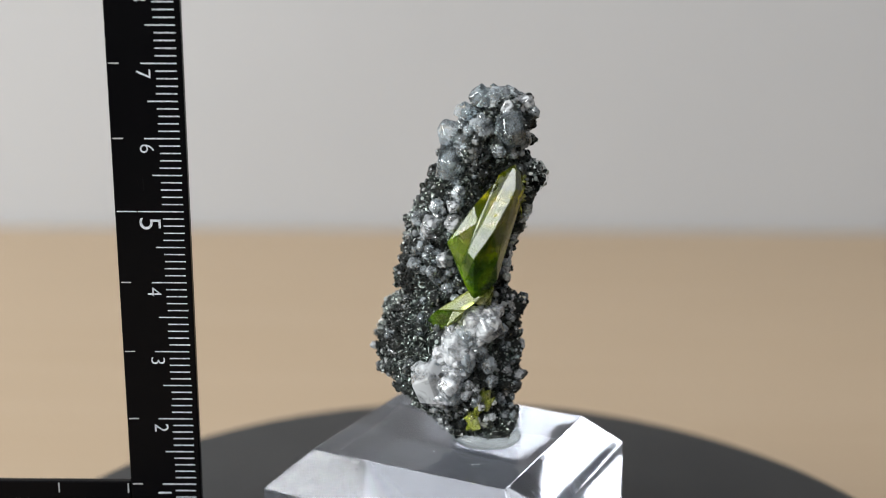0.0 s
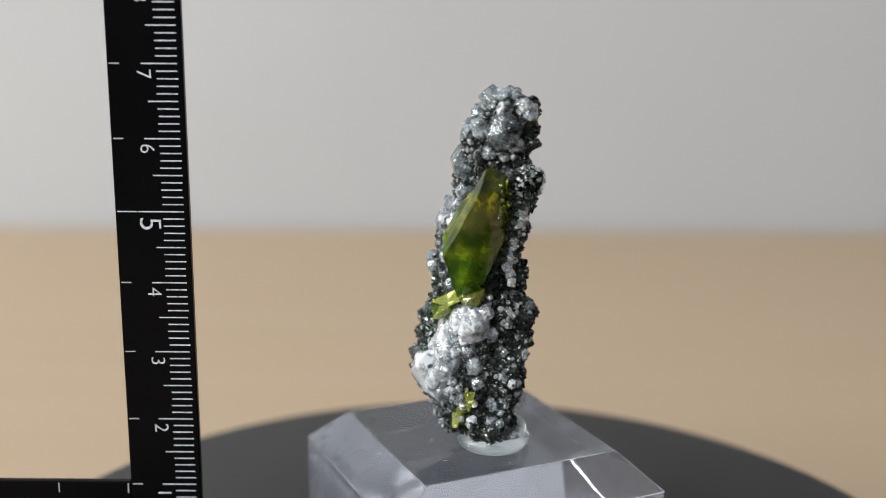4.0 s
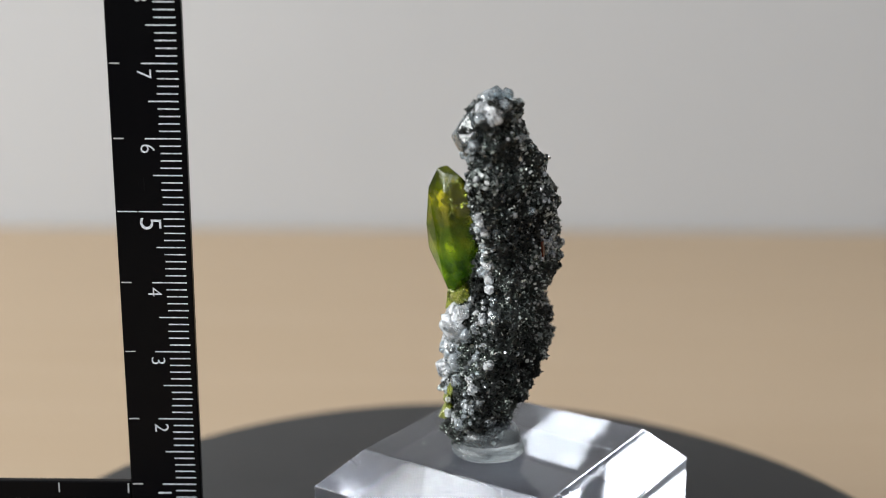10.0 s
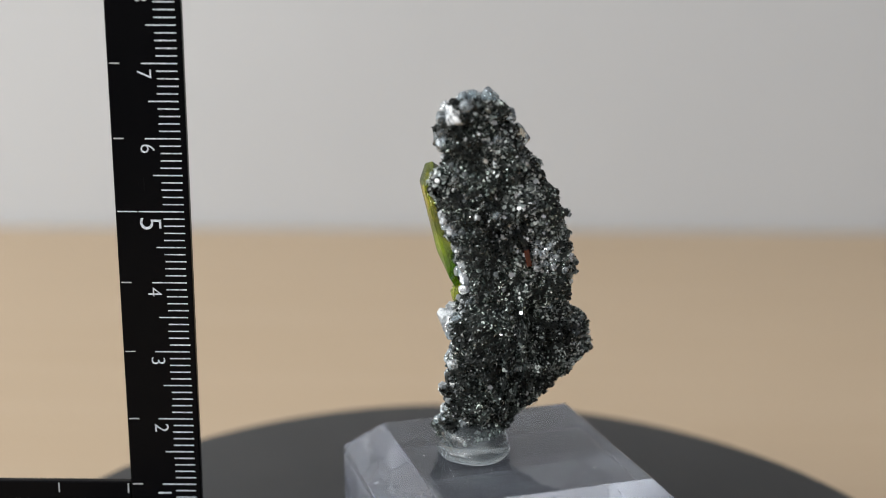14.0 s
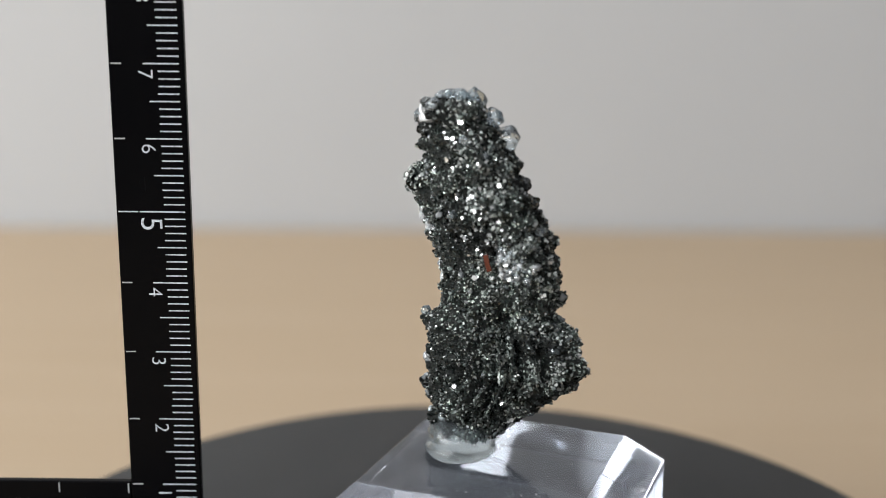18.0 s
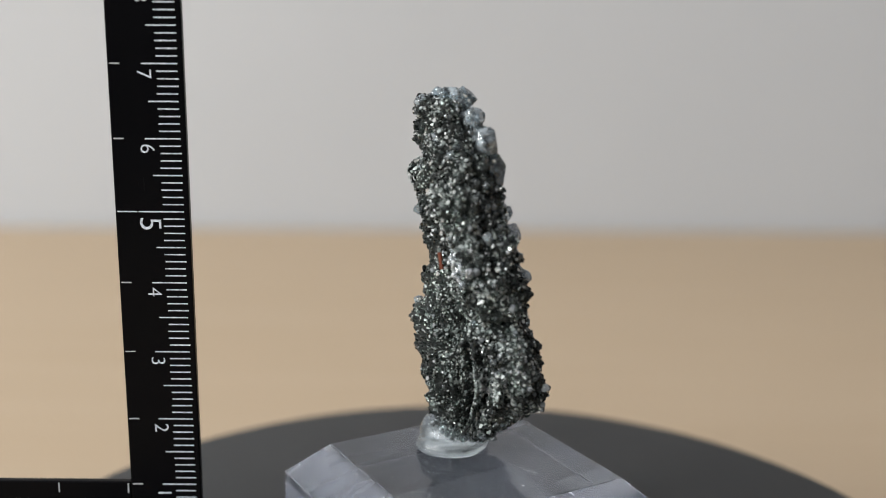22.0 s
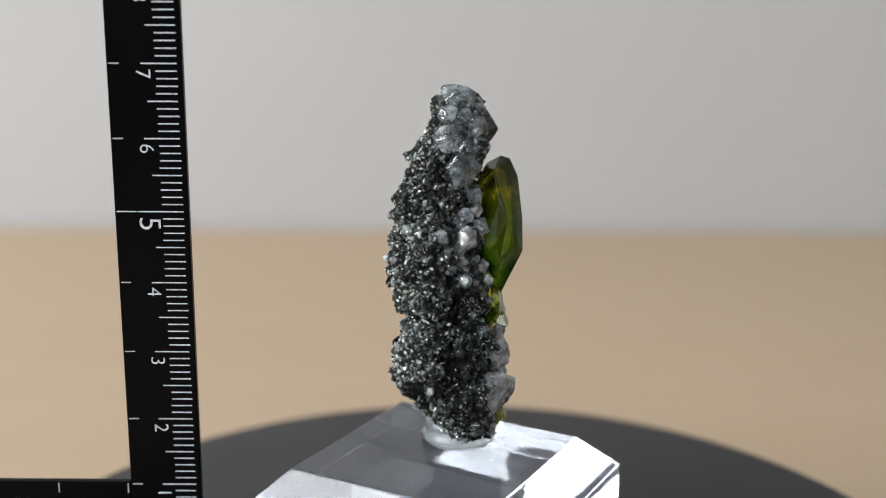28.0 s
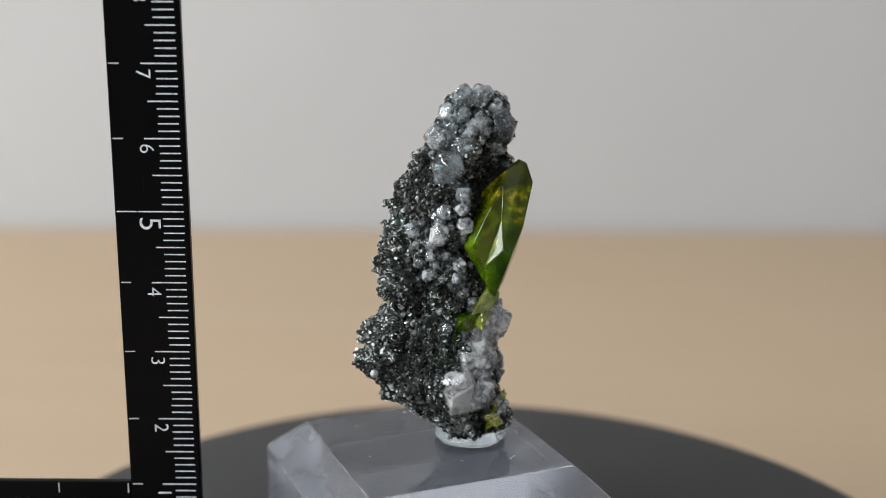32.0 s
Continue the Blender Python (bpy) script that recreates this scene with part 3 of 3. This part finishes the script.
FRONT_CALCITES = [
    ((-0.34, -0.12, 1.36), (-0.3, -0.7, 0.5), 0.27, 1.0, 1, 7),
    ((-0.58, -0.21, 1.11), (-0.25, -0.30, 0.92), 0.34, 1.3, 1, 6), ((-0.53, -0.11, 0.72), (-0.6, -0.6, -0.3), 0.24, 1.0, 1, 7), ((-0.02, -0.25, 1.95), (0.0, -1, 0.2), 0.17, 1.0, 2, 0),
    ((0.17, -0.22, 1.97), (0.2, -1, 0.2), 0.16, 1.0, 2, 2), ((0.31, -0.14, 2.06), (0.4, -0.9, 0.2), 0.11, 1.0, 1, 4), ((-0.12, -0.22, 1.72), (-0.2, -1, 0.1), 0.22, 0.9, 1, 5),
    ((-0.28, -0.24, 1.55), (-0.3, -1, 0.3), 0.22, 1.1, 1, 1), ((0.08, -0.24, 1.72), (0.1, -1, 0.1), 0.16, 1.0, 2, 0), ((0.05, -0.24, 1.48), (0.1, -1, 0.0), 0.15, 1.0, 0, 4),
    ((-0.14, -0.26, 1.28), (-0.2, -1, 0.0), 0.18, 1.0, 0, 0), ((0.20, -0.22, 1.30), (0.2, -1, 0.0), 0.14, 1.0, 0, 2), ((-0.12, -0.24, 0.93), (-0.2, -1, 0.0), 0.12, 1.0, 0, 4),
    ((0.24, -0.2, 1.05), (0.2, -1, 0.0), 0.11, 1.0, 0, 0), ((0.17, -0.24, 0.46), (0.2, -1, -0.2), 0.115, 0.95, 2, 2), ((-0.72, -0.02, 0.86), (-0.9, -0.5, 0.0), 0.12, 1.0, 0, 1),
    ((0.36, -0.08, 1.75), (0.4, -0.9, 0.0), 0.12, 1.0, 0, 4)]
for k, (at, out, r, tall, tone, form) in enumerate(HEAD_CALCITES + SIDE_CALCITES + FRONT_CALCITES):
    crystal(at, out, (r, r * 0.93, r * tall), (CALCITE_GREY, CALCITE_WHITE, CALCITE_MILKY, CALCITE_SMOKY)[tone], form, k * 1.3)
# a bright scale beside the large crystal
flake = part("mica_scale", hull([(0.13 * math.cos(a) * (0.7 + 0.3 * math.cos(3 * a)), 0.08 * math.sin(a), 0.012 * (k % 2)) for k, a in enumerate([0.3, 0.9, 1.7, 2.5, 3.3, 4.1, 4.9, 5.7])]), MICA, specimen, "broad bright mica scale")
flake.matrix_local = Matrix.Translation(Vector((-0.70, -0.01, 1.70)) * CM) @ Vector((-0.90, -0.22, 0.38)).to_track_quat("Z", "Y").to_matrix().to_4x4() @ Matrix.Rotation(0.5, 4, "Z")


# an icy mass of overlapping calcites slanting down the front
SPINE = [Vector(q) for q in ((0.16, -0.31, 2.06), (0.03, -0.33, 1.85), (-0.12, -0.33, 1.68), (-0.26, -0.31, 1.48), (-0.38, -0.28, 1.22), (-0.50, -0.24, 0.98), (-0.58, -0.17, 0.74))]
BIG = Vector((-0.58, -0.23, 1.10))     # the one large crystal in it
dice = random.Random(31)


def on_front(f, across):
    """A point of the core's skin beside the spine, and the way out from there."""
    i = min(int(f), 5)
    q = SPINE[i].lerp(SPINE[i + 1], f - i) + Vector((across, 0.0, 0.25 * across))
    cx, cy = section(q.z)[:2]
    a = math.degrees(math.atan2(q.y - cy, q.x - cx))
    return core_point(a, q.z), Vector((math.cos(radians(a)), math.sin(radians(a)), 0.25))


for k in range(48):                 # the milky body
    f = k / 48.0 * 5.9
    at, out = on_front(f, dice.uniform(-0.26, 0.26))
    s = dice.uniform(0.15, 0.24)
    if (at - BIG).length < 0.25:
        continue                    # room for the large crystal
    crystal(at - out * (0.09 if f < 3.4 else 0.0), out + Vector((dice.gauss(0, 0.3), 0, dice.gauss(0, 0.3))), (s, s, s * 1.1), (CALCITE_WHITE, CALCITE_WHITE, CALCITE_GREY)[k % 3], (0, 5, 4, 6)[k % 4], dice.uniform(0, 6.28))
for k in range(26):                 # clearer crystals standing out of it
    f = k / 26.0 * 5.6
    at, out = on_front(f, dice.uniform(-0.20, 0.24))
    s = dice.uniform(0.09, 0.17)
    if (at - BIG).length < 0.33:
        continue
    crystal(at + out * (0.4 * s - (0.05 if f < 3.4 else -0.04)), out + Vector((dice.uniform(-0.6, 0.4), 0, dice.uniform(-0.2, 0.6))), (s, s * 0.9, s * dice.uniform(0.9, 1.4)), (CALCITE_WHITE, CALCITE_GREY, CALCITE_WHITE)[k % 3], (6, 3, 7, 1)[k % 4], dice.uniform(0, 6.28))
# a string of round pale beads down one edge
STRING = [Vector(q) for q in ((0.73, 0.11, 3.52), (0.71, 0.12, 3.40), (0.61, 0.16, 3.22), (0.51, 0.15, 3.01), (0.45, 0.19, 2.84), (0.43, 0.22, 2.62), (0.45, 0.24, 2.40))]
dice = random.Random(8)
for k in range(21):
    f = k / 21.0 * 5.999
    i = int(f)
    s = dice.uniform(0.055, 0.085)
    q = STRING[i].lerp(STRING[i + 1], f - i) + Vector([dice.gauss(0, 0.02) for _ in range(3)])
    crystal(q, (1.0, dice.uniform(-0.9, 0.3), dice.uniform(-0.4, 0.4)), (s, s * 0.95, s), (CALCITE_WHITE, CALCITE_GREY, CALCITE_MILKY)[k % 3], k * 2 % 6, dice.uniform(0, 6.28))
# a pale patch and a brown flake on the back
for k in range(44):
    a, z = 103 + dice.gauss(0, 9), 2.90 + dice.gauss(0, 0.16)
    q, s = core_point(a, z), dice.uniform(0.028, 0.06)
    crystal(q, (math.cos(radians(a)) + dice.gauss(0, 0.3), math.sin(radians(a)), dice.gauss(0, 0.3)), (s, s, s), (CALCITE_WHITE, CALCITE_GREY)[k % 2], k % 6, dice.uniform(0, 6.28))
q = core_point(66, 2.92)
brown = part("brown_flake", box(-0.034, 0.034, -0.014, 0.014, -0.115, 0.115, 0.008), RUTILE, specimen, "thin red-brown crystal flake")
brown.matrix_local = Matrix.Translation((q + Vector((0.02, 0.055, 0))) * CM) @ pose(0, 0, 0, 0, 14, -20)

# crusts of pale calcites: down the front below the sphene, and up the beaded side to the head
def crust(seed, n, middle, half, low, high, chance, small, large, mats):
    p, nrm, az, rng = scatter(n, seed)
    for k in range(len(p)):
        z, away = p[k][2], abs((az[k] - middle(p[k][2]) + 180) % 360 - 180)
        if not low < z < high or away > half * (0.7 + 0.6 * rng.random()) or rng.random() > chance:
            continue
        if (p[k][0] + 0.50) ** 2 + (p[k][1] + 0.22) ** 2 + ((z - 1.02) * 0.8) ** 2 < 0.115:
            continue                    # room for the one large crystal
        s = small + (large - small) * rng.random() ** 1.5
        crystal(p[k] + nrm[k] * s * 0.45, nrm[k] + rng.normal(size=3) * 0.3, (s, s * rng.uniform(0.8, 1.0), s * rng.uniform(0.9, 1.25)), mats[k % len(mats)], k % 6, rng.uniform(0, 6.28))


crust(14, 2200, lambda z: -74 - 16 * (1.4 - z), 25, 0.75, 2.12, 0.5, 0.04, 0.09, (CALCITE_WHITE, CALCITE_GREY))
crust(20, 3600, lambda z: -17, 8, 0.40, 2.30, 0.7, 0.03, 0.085, (CALCITE_GREY, CALCITE_WHITE, CALCITE_GREY))
crust(15, 1500, lambda z: -122, 24, 2.4, 4.1, 0.30, 0.04, 0.09, (CALCITE_GREY, CALCITE_SMOKY, CALCITE_GREY, CALCITE_WHITE))
crust(24, 2600, lambda z: 142, 15, 1.0, 1.9, 0.30, 0.016, 0.036, (CALCITE_GREY, CALCITE_WHITE))


# ---- the green sphenes
def sphene(name, lobes, mat, label):
    whole = bmesh.new()
    for points in lobes:
        bm = hull(points)
        bmesh.ops.bevel(bm, geom=bm.edges[:], offset=0.010 * CM, segments=2, affect="EDGES", profile=0.5)
        me = bpy.data.meshes.new("lobe")
        bm.to_mesh(me)
        bm.free()
        whole.from_mesh(me)
        bpy.data.meshes.remove(me)
    return part(name, whole, mat, specimen, label)


# the wedge with its polished flats, and the lobe that grows beside it
sphene("sphene_crystal", [
    [(0.469, -0.425, 4.118), (0.519, -0.473, 4.107), (0.515, -0.590, 3.851), (0.230, -0.657, 3.295), (-0.041, -0.660, 2.900), (0.054, -0.502, 3.393), (0.0065, -0.446, 3.371), (-0.125, -0.586, 2.988), (-0.216, -0.34, 2.744),
     (0.30, -0.27, 4.0), (0.51, -0.34, 4.15), (0.57, -0.38, 4.06), (0.62, -0.14, 4.02), (0.635, -0.36, 3.78), (0.60, -0.06, 3.80), (0.58, 0.0, 3.5), (0.48, 0.04, 3.1), (0.29, -0.47, 2.85), (-0.16, -0.32, 2.5), (0.30, -0.20, 2.5),
     (0.08, -0.28, 2.31), (-0.01, -0.33, 2.2), (0.12, -0.42, 2.5), (0.0, 0.1, 3.0), (0.3, 0.1, 2.7), (0.2, 0.05, 3.7)],
    [(0.0065, -0.446, 3.371), (-0.216, -0.34, 2.744), (-0.04, -0.32, 3.57), (-0.385, -0.27, 3.06), (-0.40, -0.12, 3.02), (-0.16, -0.30, 2.5), (-0.25, -0.05, 3.1), (0.30, -0.25, 3.95), (0.2, 0.05, 3.6), (0.0, 0.0, 2.8)]],
    SPHENE, "translucent bright green wedge-shaped sphene crystal")
sphene("sphene_crystal", [[(-0.02, -0.35, 2.28), (0.20, -0.29, 2.30), (0.27, -0.12, 2.40), (0.0, -0.1, 2.45), (0.06, -0.34, 2.18), (0.22, -0.22, 2.16), (0.0, 0.02, 2.1), (0.2, 0.02, 2.2), (0.14, -0.33, 2.24)]],
       SPHENE_PALE, "pale yellow-green foot of the large sphene")
sphene("sphene_crystal", [[(-0.53, -0.36, 2.124), (-0.037, -0.32, 2.407), (0.089, -0.377, 2.313), (-0.14, -0.414, 2.135), (-0.30, -0.25, 2.08), (-0.02, -0.22, 2.42), (0.14, -0.26, 2.30)]],
       SPHENE_PALE, "small pale yellow-green sphene blade")
sphene("sphene_crystal", [[(-0.14, -0.414, 2.129), (-0.40, -0.467, 1.905), (-0.31, -0.394, 2.120), (-0.20, -0.28, 1.95), (-0.36, -0.26, 1.95), (-0.2, -0.2, 2.1)]],
       SPHENE_PALE, "small pale yellow-green sphene blade")
sphene("sphene_crystal", [[(-0.66, -0.18, 1.92), (-0.59, -0.25, 2.04), (-0.18, -0.36, 2.12), (-0.42, -0.27, 1.78), (-0.62, -0.14, 1.76), (-0.42, 0.0, 2.1), (-0.05, -0.1, 2.2), (-0.30, 0.0, 1.8)]],
       SPHENE, "small deep green sphene crystal")
dice = random.Random(60)
for k in range(9):                  # a broken group of them near the foot
    at = Vector((0.10, -0.33, 0.86)).lerp(Vector((-0.03, -0.34, 0.46)), k / 8.0) + Vector((dice.gauss(0, 0.05), dice.gauss(0, 0.015), 0))
    sphene("sphene_crystal", [[at + Vector((dice.gauss(0, 0.055), dice.gauss(0, 0.05), dice.gauss(0, 0.085))) for _ in range(9)]], SPHENE_PALE, "small pale yellow-green sphene crystal")
dice = random.Random(61)
for k in range(12):                 # added yellow chips for the large sphene's inner glints, beside the matrix
    at = Vector((dice.uniform(0.60, 0.66), dice.uniform(-0.30, -0.02), dice.uniform(3.55, 3.98)))
    sphene("sphene_glint_chip", [[at + Vector([dice.gauss(0, 0.024) for _ in range(3)]) for _ in range(8)]], SPHENE_PALE, "added yellow chip standing for a glint inside the large sphene")
dice = random.Random(44)
for k in range(8):
    s = dice.uniform(0.04, 0.08)
    crystal((dice.uniform(-0.25, 0.3), -0.33 - dice.uniform(0.0, 0.03), dice.uniform(0.4, 1.0)), (dice.uniform(-0.4, 0.4), -1, dice.uniform(-0.3, 0.3)), (s, s, s), (CALCITE_WHITE, CALCITE_MILKY)[k % 2], k % 6, dice.uniform(0, 6.28))

# ---------------------------------------------------------------- ruler
RX, RW, RY, RZ = -4.928, 1.011, -0.177, TOP - 1.56      # left edge, width of an arm, front face, height of its zero
ruler = thing("l_square_ruler", (RX, RY, RZ), "black plastic L-shaped ruler with white centimetre scale", "ruler")
upright = part("upright_arm", box(0, RW, 0, 0.12, 0, 15.0, 0.02), BLACK, ruler)
level = part("level_arm", box(-9.0, -0.005, 0, 0.12, 0, 1.03, 0.02), BLACK, ruler)


def ink(name, x0, x1, z0, z1, mat=None, on=None):
    return part(name, box(x0, x1, -0.004, 0.004, z0, z1), mat or WHITE_INK, on or upright)


dice = random.Random(21)
for mm in range(5, 121):
    z = mm / 10.0
    x1 = RW - 0.075 + dice.uniform(-0.008, 0.008)
    length = 0.285
    if mm % 5 == 0:
        length = 0.40
    if mm % 10 == 0:
        length = 0.62 if mm % 50 == 0 else 0.48
    ink("tick", x1 - length, x1, z - 0.0085, z + 0.0085)
    if mm % 10 == 0:
        ink("short_tick", 0.03, 0.17 if mm % 50 else 0.30, z - 0.009, z + 0.009, GREY_INK if mm % 50 else WHITE_INK)
for k in range(0, 9):
    ink("tick", -0.04 - k - 0.009, -0.04 - k + 0.009, 0.86, 1.01, GREY_INK, level)


def numeral(text, x, z, height):
    c = bpy.data.curves.new("numeral", "FONT")
    c.body, c.size, c.align_x, c.align_y, c.extrude = text, height * CM / 0.70, "CENTER", "CENTER", 0.004 * CM
    c.offset = -0.000035
    tmp = new("numeral", c)
    me = bpy.data.meshes.new_from_object(tmp.evaluated_get(bpy.context.evaluated_depsgraph_get()))
    bpy.data.objects.remove(tmp)
    me.materials.append(WHITE_INK)
    ob = new("numeral", me)
    ob.parent = upright
    ob.matrix_local = Matrix.Translation((x * CM, -0.002 * CM, z * CM)) @ pose(0, 0, 0, 90, 90, 0)


for n in range(1, 12):
    big = n % 5 == 0
    numeral(str(n), RW - (0.535 if not big else 0.55), n - (0.135 if not big else 0.17), 0.30 if big else 0.20)

stand = thing("ruler_stand", (-12.5, 0, 0), "plain black block holding the ruler's arm", "stand")
part("body", box(-1.5, 1.5, -1.2, 1.2, 0, RZ - 0.002, 0.05), HOUSING, stand)


# ---------------------------------------------------------------- what moves
def motions():
    for ob, z in ((block, DISC + GAP), (gel, TOP), (specimen, TOP)):
        walk(ob, [(float(s), pose(0, 0, z * CM, 0, 0, TURN * s)) for s in range(33)])
    # the propped ruler sways by a hair
    lean = ((0, 0.0), (8, 0.09), (14, 0.09), (16.5, 0.25), (18, 0.25), (19.5, 0.09), (25, 0.09), (28, 0.0), (32, 0.0))
    walk(ruler, [(t, pose(RX * CM, RY * CM, RZ * CM, 0, d, 0)) for t, d in lean])
    # the platter runs a little out of true
    walk(platter, [(float(s), pose(-0.08 * CM, (-0.08 - 0.1 * math.cos(radians(TURN * (s - 23)))) * CM, 0, 0, 0, TURN * s)) for s in range(33)])


motions()
